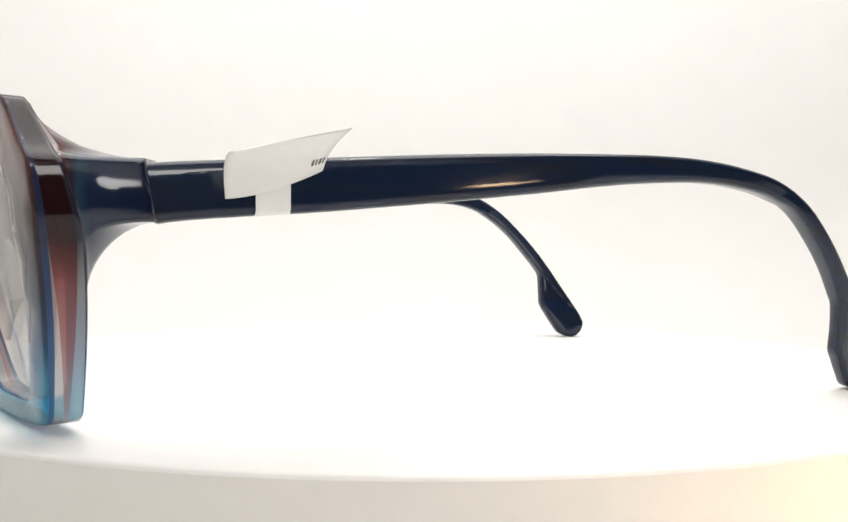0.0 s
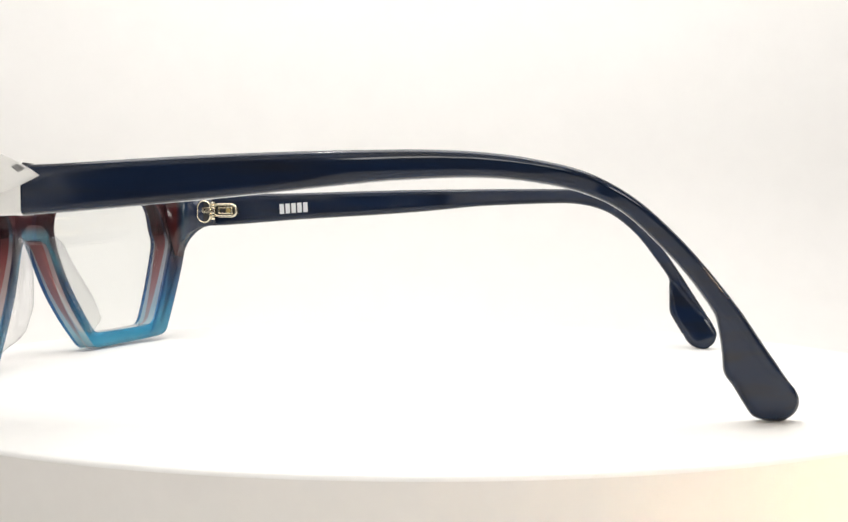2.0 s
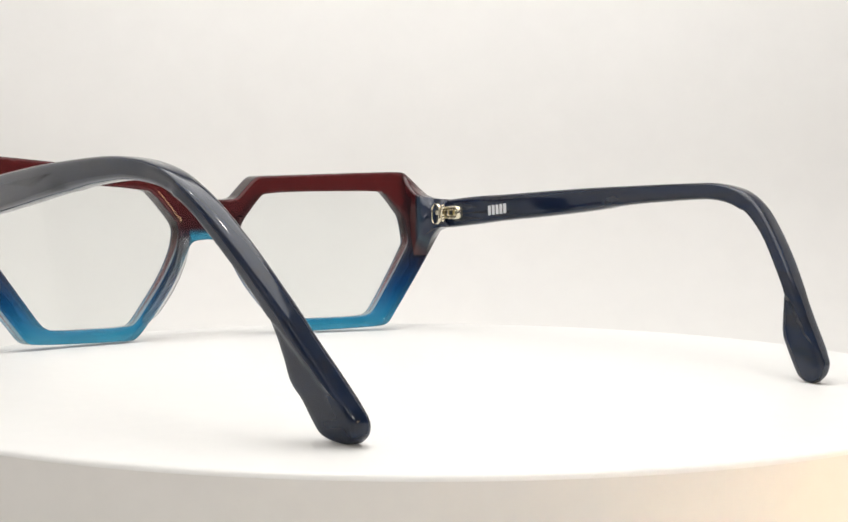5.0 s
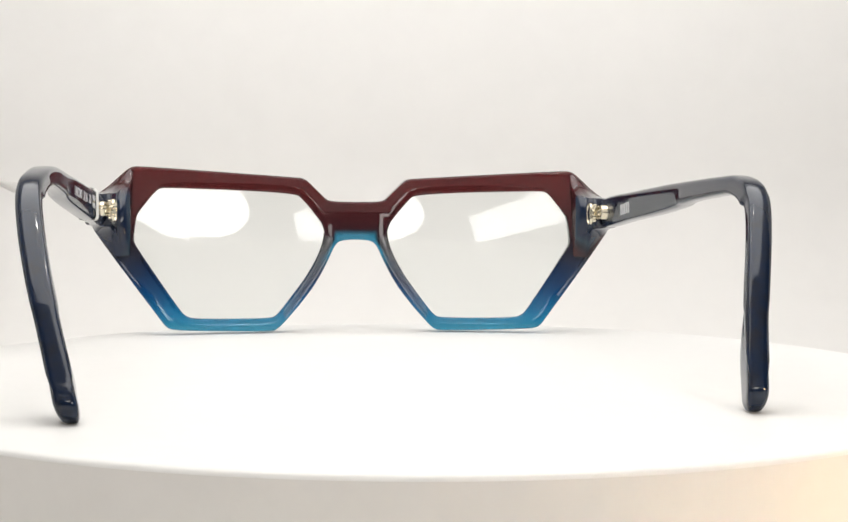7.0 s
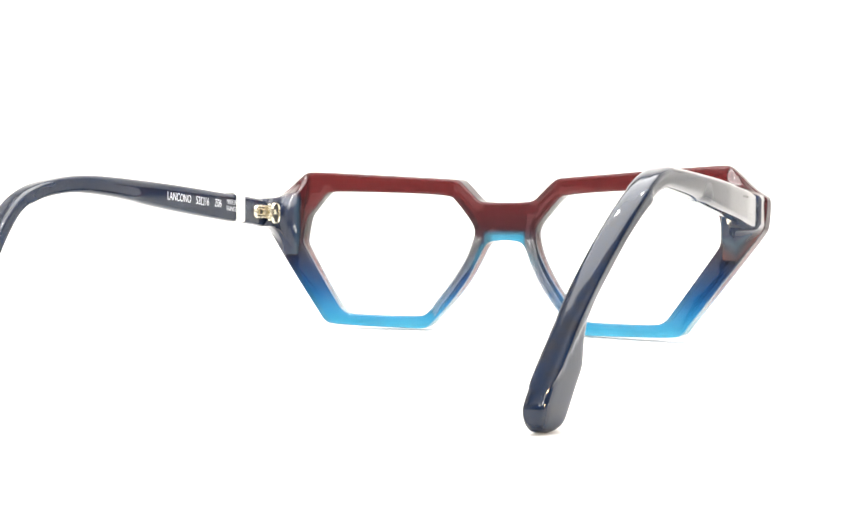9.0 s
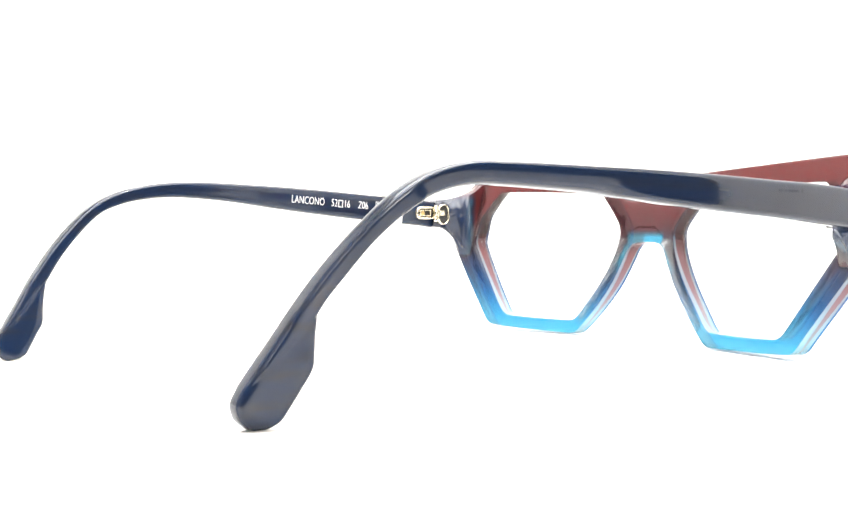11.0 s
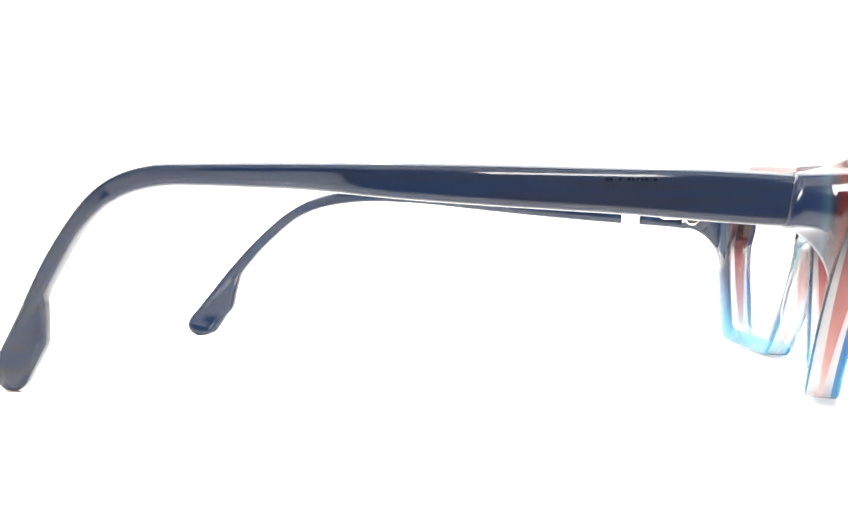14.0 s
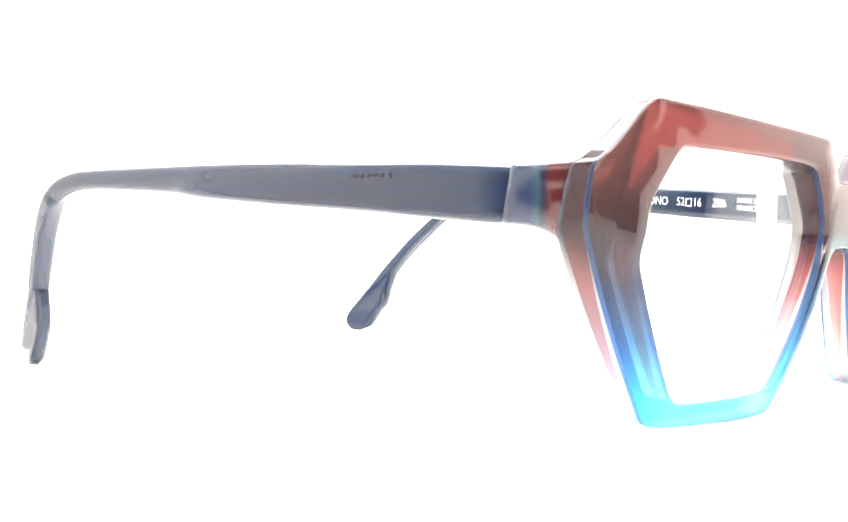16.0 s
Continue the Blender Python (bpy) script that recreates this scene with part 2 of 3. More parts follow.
def rod(a, b, r, n=16):
    a, b = Vector(a), Vector(b)
    d = (b - a).normalized()
    u = d.orthogonal().normalized()
    w = d.cross(u)
    rings = [[p + (u * math.cos(2 * math.pi * k / n) + w * math.sin(2 * math.pi * k / n)) * q for k in range(n)]
             for p, q in ((a, r * 0.85), (a + d * r * 0.12, r), (b - d * r * 0.12, r), (b, r * 0.85))]
    return loft(rings)


def smooth_line(pts, rounds=2, closed=False):
    pts = [Vector(p) for p in pts]
    for _ in range(rounds):
        out = []
        m = len(pts)
        for i in range(m if closed else m - 1):
            a, b = pts[i], pts[(i + 1) % m]
            out += [a.lerp(b, 0.25), a.lerp(b, 0.75)]
        pts = out if closed else [pts[0]] + out[1:-1] + [pts[-1]]
    return pts


def dense(pts, step):
    out = []
    for i, a in enumerate(pts):
        b = pts[(i + 1) % len(pts)]
        k = max(1, int((b - a).length / step))
        out += [a.lerp(b, j / k) for j in range(k)]
    return out


def thin(pts, gap):
    out = [pts[0]]
    for p in pts[1:]:
        if (p - out[-1]).length > gap:
            out.append(p)
    return out


# ---- the light box ----

def structure(name, verts_faces, mat, label):
    ob = new(name, mesh_from(name, *verts_faces, [mat], smooth=False))
    return tagged(ob, label, "wall" if "wall" in name else name.split("_")[0], kind="structure")


structure("floor", box(-0.30, 0.30, -0.30, 0.30, -0.034, -0.030), SHEET, "white floor sheet of the photo light box")
structure("wall_left", box(-0.304, -0.30, -0.18, 0.30, -0.030, 0.36), SHEET, "white side wall of the photo light box")
structure("wall_right", box(0.30, 0.304, -0.05, 0.30, -0.030, 0.36), SHEET, "white side wall of the photo light box")
structure("ceiling", box(-0.30, 0.30, -0.30, 0.30, 0.36, 0.364), SHEET, "white ceiling of the photo light box")


def front_wall():
    y0, y1 = -0.304, -0.30
    structure("wall_front", join(
        box(-0.30, 0.30, y0, y1, 0.115, 0.36), box(-0.30, -0.19, y0, y1, -0.030, 0.115)), SHEET, "white front wall with an opening for the lens")


def backdrop():
    prof = [(0.13, -0.0295)]
    for k in range(13):
        t = radians(90 * k / 12)
        prof.append((0.20 + 0.09 * math.sin(t), -0.0295 + 0.09 * (1 - math.cos(t))))
    prof.append((0.29, 0.358))
    rings = []
    for x in np.linspace(-0.298, 0.298, 9):
        rings.append([(x, y, z) for y, z in prof] + [(x, y + 0.003, z - 0.0003) for y, z in reversed(prof)])
    ob = new("backdrop", mesh_from("backdrop", *loft(rings), [SHEET]))
    tagged(ob, "white paper sweep curving up behind the turntable", "backdrop", kind="structure")


front_wall()
backdrop()

# ---- turntable ----
DISC = (0.0006, 0.0012)


def turntable():
    root = tagged(new("turntable"), "round white glossy turntable with a cream rim", "turntable")
    n, R = 160, 0.1017

    def lathe(prof):
        rings = [[(r * math.cos(2 * math.pi * k / n), r * math.sin(2 * math.pi * k / n), z) for k in range(n)] for r, z in prof]
        return loft(rings, close=False)

    top = [(0.00001, 0.0), (0.05, 0.0), (0.09, 0.0), (R - 0.0010, 0.0), (R - 0.0004, -0.00015), (R - 0.0001, -0.0004), (R, -0.0008)]
    part("platter", mesh_from("platter", *lathe(top), [PLATTER]), root)
    side = [(R, -0.00081), (R, -0.022), (R - 0.001, -0.0225), (0.00001, -0.0225)]
    part("rim", mesh_from("rim", *lathe(side), [SKIRT]), root, "cream plastic rim")
    base = [(0.00001, -0.0226), (0.075, -0.0225), (0.078, -0.0235), (0.078, -0.0300), (0.00001, -0.0300)]
    part("base", mesh_from("base", *lathe(base), [RUBBER_AND_SHADE]), root, "black rubber base")
    return root


TABLE = turntable()

# ---- spectacles ----
OUTER = [(0, 34.7), (6.2, 34.8), (7.9, 35.3), (9.4, 36.8), (12.8, 40.2), (14.0, 40.9), (15.4, 41.1), (56.4, 43.6), (58.6, 43.3),
         (60.3, 41.8), (64.6, 37.4), (67.4, 35.6), (68.0, 34.8), (67.6, 28.6), (66.8, 26.6), (50.2, 4.3), (48.6, 2.0), (46.0, 1.1), (22.6, 0.4), (20.8, 0.9),
         (18.9, 2.7), (14.5, 7.7), (10.2, 13.6), (7.3, 19.3), (5.6, 23.2), (4.0, 24.4), (0, 24.7)]
INNER = [(16.3, 37.0), (50.1, 38.1), (52.0, 37.4), (55.7, 32.3), (56.8, 30.6), (57.2, 25.2), (57.0, 23.7), (56.0, 22.0), (45.4, 6.4),
         (44.0, 4.9), (41.8, 4.0), (22.8, 3.8), (20.8, 4.6), (17.5, 8.9), (12.6, 15.6), (9.3, 22.0), (8.4, 26.3), (8.7, 28.1), (9.7, 29.9), (14.1, 35.2)]
THICK = 5.0


def on_front(x, z, d=0.0):
    """A point before the rear face of the front, in metres; d runs from 0 at the rear face to 5 at the front face."""
    f = (z - 1) / 42
    k = 0.0031 - 0.00208 * f
    y = 74.75 + 3.8 * f - k * x * x + 0.021 * x
    thick = 5.3 + 0.6 * min(1.0, max(0.0, (z - 4) / 20))
    # the brow thins towards the outer corners and is stouter over the nose
    brow = min(1.0, max(0.0, (z - 27) / 14))
    thick += brow * (1.4 * min(1.0, max(0.0, (26 - abs(x)) / 16)) - 2.5 * min(1.0, max(0.0, (abs(x) - 26) / 30)))
    t = d / THICK * thick
    n = Vector((2 * k * x * 0.6, 1.0, -0.05 + 0.11 * min(1.0, max(0.0, (z - 12) / 30)))).normalized()
    return Vector((x + n.x * t, y + n.y * t, z + n.z * t)) * MM


def area(pts):
    return sum(a.x * b.y - b.x * a.y for a, b in zip(pts, pts[1:] + pts[:1])) / 2


def normals(pts):
    """Unit vectors to the left of a closed line."""
    out = []
    for i, p in enumerate(pts):
        d = (pts[(i + 1) % len(pts)] - pts[i - 1]).normalized()
        out.append(Vector((-d.y, d.x)))
    return out


def inside(p, pts):
    hit = False
    for a, b in zip(pts, pts[1:] + pts[:1]):
        if (a.y > p.y) != (b.y > p.y) and p.x < (b.x - a.x) * (p.y - a.y) / (b.y - a.y) + a.x:
            hit = not hit
    return hit


def outlines():
    half = [Vector(p) for p in OUTER]
    full = half + [Vector((-p.x, p.y)) for p in reversed(half[1:-1])]
    outer = dense(thin(smooth_line(full, 2, True), 0.35), 1.6)
    right = dense(thin(smooth_line(INNER, 2, True), 0.35), 1.6)
    left = [Vector((-p.x, p.y)) for p in reversed(right)]
    if area(outer) < 0:
        outer.reverse()
    if area(right) > 0:
        right.reverse()
    if area(left) > 0:
        left.reverse()
    return outer, right, left


OUTLINES = outlines()


def cap(d, inset):
    loops = [[p + n * inset for p, n in zip(l, normals(l))] for l in OUTLINES]
    pts, edges = [], []
    for l in loops:
        k = len(pts)
        pts += l
        edges += [(k + i, k + (i + 1) % len(l)) for i in range(len(l))]
    for gx in np.arange(-66, 67, 3.0):
        for gz in np.arange(2, 44, 3.0):
            p = Vector((gx, gz))
            if inside(p, loops[0]) and not inside(p, loops[1]) and not inside(p, loops[2]) and min((q - p).length for l in loops for q in l) > 1.3:
                pts.append(p)
    v, e, f, *_ = delaunay_2d_cdt(pts, edges, [], 0, 1e-5)
    keep = []
    for t in f:
        c = sum((v[i] for i in t), Vector((0, 0))) / 3
        if inside(c, loops[0]) and not inside(c, loops[1]) and not inside(c, loops[2]):
            keep.append(tuple(t))
    return [on_front(p.x, p.y, d) for p in v], keep


def band(rows):
    """The side of the front round all outlines, over rows of (depth as a number or of the height, inset)."""
    pieces = []
    for l in OUTLINES:
        nn = normals(l)
        rings = [[on_front(p.x + n.x * i, p.y + n.y * i, d(p.y) if callable(d) else d) for p, n in zip(l, nn)] for d, i in rows]
        pieces.append(loft(rings, close=False))
    return join(*pieces)


def red_back(z):
    return 2.1 - 1.1 * min(1, max(0, (z - 2) / 24))


def red_front(z):
    return 2.6 + 1.2 * min(1, max(0, (z - 2) / 24))


def front(root):
    def layer(name, c, b, mats, label):
        v, f = join(c, b[0], b[1])
        slots = [0] * (len(c[1]) + len(b[0][1])) + [1] * len(b[1][1])
        me = mesh_from(name, v, f, mats, slots)
        return part(name, me, root, label)

    layer("rear_layer", cap(0, 0.55), (band([(0, 0.55), (0.12, 0.26), (0.45, 0.0)]), band([(0.45, 0.0), (red_back, 0)])), [RED_CAP, CLEAR_EDGE], "dark red acetate rear face with clear edge")
    part("red_layer", mesh_from("red_layer", *band([(red_back, 0), (red_front, 0)]), [RED_EDGE]), root, "red dyed wedge inside clear acetate")
    part("clear_layer", mesh_from("clear_layer", *band([(red_front, 0), (3.85, 0)]), [CLEAR_EDGE]), root, "clear acetate layer")
    layer("front_layer", cap(THICK, 0.55), (band([(4.55, 0.0), (4.88, 0.26), (THICK, 0.55)]), band([(3.85, 0), (4.55, 0.0)])), [BLUE_CAP, BLUE_EDGE], "blue dyed acetate front face")


def lenses(root):
    line = OUTLINES[1]
    grown = [p + n * 0.5 for p, n in zip(line, normals(line))]
    for side in (1, -1):
        pts = list(grown)
        k = len(pts)
        edges = [(i, (i + 1) % k) for i in range(k)]
        for gx in np.arange(8, 58, 4.0):
            for gz in np.arange(4, 40, 4.0):
                if inside(Vector((gx, gz)), line):
                    pts.append(Vector((gx, gz)))
        v, e, f, *_ = delaunay_2d_cdt(pts, edges, [], 0, 1e-5)
        f = [tuple(t) for t in f if inside(sum((v[i] for i in t), Vector((0, 0))) / 3, grown)]

        c = on_front(side * 33, 21, 2.6) / MM
        sx = (on_front(side * 50, 21, 2.6) - on_front(side * 16, 21, 2.6)).y / (34 * MM) * side
        sz = (on_front(side * 33, 36, 2.6) - on_front(side * 33, 6, 2.6)).y / (30 * MM)

        def skin(d):
            """A spherical face of 130 mm radius, seated in the rim."""
            out = []
            for p in v:
                r2 = (p.x - 33) ** 2 + (p.y - 21) ** 2
                out.append(Vector((side * p.x, c.y + sx * side * (p.x - 33) + sz * (p.y - 21) + 0.9 - r2 / 260 + d, p.y)) * MM)
            return out, f
        part("lens", mesh_from("lens", *join(skin(0.7), skin(-0.7)), [LENS]), root, "clear plastic demo lens")


def nose_pads(root):
    edge = smooth_line([(5.4, 25.4), (6.6, 21.5), (8.3, 17.8), (10.8, 13.6), (14.6, 8.4), (18.6, 3.4)], 3)
    lens_edge = smooth_line([(8.9, 25.6), (9.8, 22.0), (11.0, 19.0), (13.0, 15.6), (16.4, 10.6), (19.6, 6.2)], 3)
    for side in (1, -1):
        rings = []
        m = len(edge)
        for i, (a, b) in enumerate(zip(edge, lens_edge)):
            u = i / (m - 1)
            h = float(np.interp(a.y, (3.4, 4.6, 6.5, 11.0, 16.0, 20.0, 24.0, 25.4), (0.3, 2.6, 4.0, 4.4, 3.5, 2.6, 1.7, 0.5)))
            a2, b2 = a.lerp(b, 0.10), a.lerp(b, 0.85)
            pts = [(a2, 0.3), (a2.lerp(b2, 0.03), -h * 0.55), (a2.lerp(b2, 0.16), -h * 0.88), (a2.lerp(b2, 0.4), -h), (a2.lerp(b2, 0.65), -h * 0.93), (a2.lerp(b2, 0.88), -h * 0.6), (b2, 0.3)]
            rings.append([on_front(side * p.x, p.y, d) for p, d in pts])
        part("nose_pad", mesh_from("nose_pad", *loft(rings), [CLEAR]), root, "clear moulded nose pad")


def sweep_up(s, p):
    """A hollow curve from 0 to 1 that starts level and ends steep."""
    s = min(1.0, max(0.0, s))
    return 1 - (1 - s ** p) ** (1 / p)


def end_pieces(root):
    top_line = ((57.9, 43.2), (58.6, 43.0), (60.3, 41.5), (64.6, 37.2), (67.4, 35.7), (68.0, 35.0))
    low_line = ((57.9, 19.6), (61.4, 19.6), (66.8, 26.8), (67.6, 28.2), (68.0, 29.0))
    for side in (1, -1):
        jy, zt, zb = JOINT[side], 35.75, 28.15
        rings = []
        for x in (57.9, 58.2, 59.0, 60.0, 60.6, 61.0, 61.4, 62.0, 63.0, 64.0, 65.0, 66.0, 66.8, 67.3, 67.6):
            r = 0.9 if x in (57.9, 67.6) else (0.35 if x in (58.2, 67.3) else 0.0)
            top = float(np.interp(x, *zip(*top_line)))
            low = float(np.interp(x, *zip(*low_line)))
            near = float(np.interp(x, (57.9, 60.2, 61.2, 62.0, 64.0, 67.6), (68.0, 66.4, jy - 2.1, jy - 1.9, jy - 1.15, jy + 0.05)))
            yt, yb = on_front(side * x, top).y / MM, on_front(side * x, low).y / MM
            start = min(near, jy - 0.6)
            heel = near - (1.25 if x > 61 else 0.0) + 0.3 * r
            prof = [(yt + 1.6, top - r)]
            for k in range(12):
                y = yt + (near + 0.3 * r - yt) * k / 11
                prof.append((y, zt + (top - zt) * sweep_up((y - start) / (yt - start), 1.6) - r))
            for k in range(14):
                y = heel + (yb + 0.25 - heel) * (1 - (1 - k / 13) ** 1.6)
                prof.append((y, zb - (zb - low) * sweep_up((y - start) / (yb + 0.25 - start), 1.75) + r))
            prof.append((yb + 1.4, low + r + 0.2))
            rings.append([(side * x * MM, y * MM, z * MM) for y, z in prof])
        part("end_piece", mesh_from("end_piece", *loft(rings), [END]), root, "dark navy and red acetate end piece")


# top and lower edge of each temple along its length, in millimetres: stem first, spoon tip after
STEM = {
    1: [((64.4, 35.6), (63.1, 28.2)), ((60, 35.9), (59.6, 28.3)), ((50, 36.4), (50, 29.0)), ((40, 36.6), (40, 29.8)), ((22, 37.1), (22, 30.9)), ((8, 37.4), (8, 31.9)),
        ((-6, 37.5), (-6, 33.2)), ((-16, 37.55), (-16, 33.7)), ((-24, 37.55), (-23.8, 34.0)), ((-30.5, 37.35), (-29.6, 33.95)), ((-37, 35.7), (-35.2, 32.8)),
        ((-42.3, 32.4), (-39.8, 30.5)), ((-47.0, 27.6), (-44.7, 26.2)), ((-51.4, 22.2), (-48.9, 20.8))],
    -1: [((61.2, 35.3), (59.8, 27.9)), ((57, 35.6), (56.6, 28.3)), ((47, 36.2), (47, 29.0)), ((38, 36.6), (38, 29.6)), ((22, 37.5), (22, 31.0)), ((8, 38.1), (8, 32.4)),
         ((-6, 38.45), (-6, 33.9)), ((-15, 38.5), (-15, 34.5)), ((-22.5, 38.15), (-22.2, 34.65)), ((-29.6, 37.2), (-28.9, 34.1)), ((-36.7, 35.35), (-35.2, 32.8)),
         ((-43, 31.9), (-40.8, 30.3)), ((-48.6, 27.0), (-46.2, 25.6)), ((-53.2, 22.0), (-50.6, 20.8))]}
SPOON = {
    1: [((-54.6, 17.4), (-51.8, 16.5)), ((-55.8, 15.5), (-52.05, 14.4)), ((-57.8, 12.3), (-52.1, 10.9)), ((-59.6, 9.5), (-52.3, 8.2)), ((-61.0, 7.3), (-53.6, 5.8)),
        ((-62.2, 5.3), (-55.2, 3.2)), ((-62.8, 3.6), (-56.6, 1.2)), ((-62.3, 1.6), (-58.2, 0.25)), ((-61.2, 0.5), (-59.8, 0.05))],
    -1: [((-57.0, 17.2), (-53.8, 16.3)), ((-58.4, 15.3), (-54.6, 14.2)), ((-60.8, 11.8), (-55.3, 10.4)), ((-63.0, 8.7), (-55.7, 7.3)), ((-64.6, 6.4), (-57.1, 5.2)),
         ((-66.0, 4.6), (-58.7, 2.6)), ((-66.5, 3.0), (-60.0, 0.9)), ((-66.0, 1.4), (-62.0, 0.2)), ((-64.8, 0.4), (-63.4, 0.05))]}
JOINT = {1: 64.2, -1: 61.0}


def spline(pairs, per=4):
    """Pairs of points, filled in by a smooth curve."""
    rows = np.array([[*a, *b] for a, b in pairs], float)
    out = []
    for i in range(len(rows) - 1):
        p0, p1, p2, p3 = rows[max(0, i - 1)], rows[i], rows[i + 1], rows[min(len(rows) - 1, i + 2)]
        for k in range(per):
            t = k / per
            out.append(0.5 * (2 * p1 + (p2 - p0) * t + (2 * p0 - 5 * p1 + 4 * p2 - p3) * t * t + (3 * p1 - p0 - 3 * p2 + p3) * t ** 3))
    out.append(rows[-1])
    return out


def temple_x(side, y, z):
    """Where the middle of a temple lies across, in millimetres: the two are bent a little differently."""
    drop = max(0.0, 36.5 - z) ** 2 / (max(0.0, 36.5 - z) + 3.0) if y < 0 else 0.0
    if side < 0:
        return -(65.0 - (64 - y) * 0.058 - max(0.0, 5 - y) * 0.026 + max(0.0, -30 - y) * 0.055 - drop * 0.325 - max(0.0, 10 - y) * 0.022)
    return 65.0 + min(0.4, (64 - y) * 0.02) - max(0.0, 20 - y) * 0.022 - drop * 0.278 - (1.2 * math.sin(math.pi * min(1.0, max(0.0, (36.5 - z) / 36.5))) if y < 0 else 0.0)


def faceted(a, h):
    """A cross-section with flat sides and broad chamfers, softly rounded: half width a, half height h."""
    c = min(0.56 * a, 0.45 * h)
    half = [(0.60 * a, h), (0.91 * a, h - 0.40 * c), (a, h - c), (a, 0.0), (a, -h + c), (0.91 * a, -h + 0.40 * c), (0.60 * a, -h)]
    pts = [Vector(p) for p in half + [(-x, -y) for x, y in half]]
    out = []
    for p, q in zip(pts, pts[1:] + pts[:1]):
        out += [p.lerp(q, 0.22), p.lerp(q, 0.5), p.lerp(q, 0.78)]
    return out


def temple(root, side):
    rows = spline(STEM[side] + SPOON[side], 6)
    reach = 0.55 if side > 0 else 0.1
    kink = (len(STEM[side]) - 0.2) * 6
    rings = []
    for k, (ty, tz, by, bz) in enumerate(rows):
        f = min(1.0, max(0.0, (-16 - ty) / 16))
        ty, by = ty - reach * f, by - reach * f
        up = Vector((0, ty - by, tz - bz))
        stout = 0.3 * f * min(1.0, max(0.0, (bz - 15) / 5)) / up.length
        ty, tz, by, bz = ty + up.y * stout * 0.3, tz + up.z * stout * 0.3, by - up.y * stout * 0.7, bz - up.z * stout * 0.7
        c = Vector((0, (ty + by) / 2, (tz + bz) / 2))
        h = up.length / 2
        up.normalize()
        twist = (0.2 if side > 0 else -0.15) * min(1.0, max(0.0, (20 - tz) / 10))
        a = float(np.interp(k / (len(rows) - 1), (0, 0.3, 0.55, 0.7, 0.9, 1), (2.0, 2.0, 2.0, 1.85, 2.0, 2.1)))
        if c.z < 2.6:
            a *= math.sqrt(max(0.15, 1 - ((2.6 - c.z) / 2.8) ** 2))
        # on the spoon the blade is thinner than the stem, which runs out into it as a tapering ridge
        blade = max(0.0, k - kink) / 6
        ridge = max(0.0, 1.55 - 0.30 * blade)
        ring = []
        for u, v in faceted(a, h):
            if blade > 0:
                d = (h - v) - 2 * ridge
                f = min(1.0, max(0.0, d / 0.22 + 0.5))
                u *= 1 - 0.13 * f * min(1.0, blade * 2.5)
            p = c + up * v
            p.y -= max(0.0, (p.y - JOINT[side] + 8) / 7.5) * 0.47 * (a - side * u)
            x = temple_x(side, ty, tz) if tz < 34 else temple_x(side, p.y, p.z)
            ring.append(Vector((x + u - twist * (0.497 * (p.z - 17.6) - 0.867 * (p.y + 54.7)), p.y, p.z)) * MM)
        rings.append(ring)

    def shrunk(r, f, push):
        c = sum(r, Vector()) / len(r)
        return [c + (p - c) * f + push for p in r]
    d0 = (sum(rings[0], Vector()) - sum(rings[1], Vector())).normalized() * 0.0003
    d1 = (sum(rings[-1], Vector()) - sum(rings[-2], Vector())).normalized() * 0.0003
    stem = [shrunk(rings[0], 0.86, d0 * 1.2), shrunk(rings[0], 0.95, d0 * 0.9)] + rings + [shrunk(rings[-1], 0.8, d1 * 0.3), shrunk(rings[-1], 0.4, d1 * 0.5)]
    return part("temple", mesh_from("temple", *loft(stem), [NAVY]), root, "glossy navy acetate temple with a spoon tip")


def pill(x0, x1, y0, y1, z0, z1, wall, corner=0.95):
    """An oblong loop of metal lying on the temple, with a hole through it."""
    cy, cz, a, b = (y0 + y1) / 2, (z0 + z1) / 2, (y1 - y0) / 2, (z1 - z0) / 2
    out = ring_shape(a, b, b * corner, 6)
    inn = ring_shape(a - wall, b - wall, (b - wall) * corner, 6)
    rings = [[(x, cy + p, cz + q) for p, q in loop] for x, loop in ((x1, out), (x0 + 0.25, out), (x0, ring_shape(a - 0.2, b - 0.2, b * corner * 0.95, 6)), (x0, ring_shape(a - wall + 0.15, b - wall + 0.15, (b - wall) * corner, 6)), (x0 + 0.2, inn), (x1, inn))]
    return loft(rings, close=False)


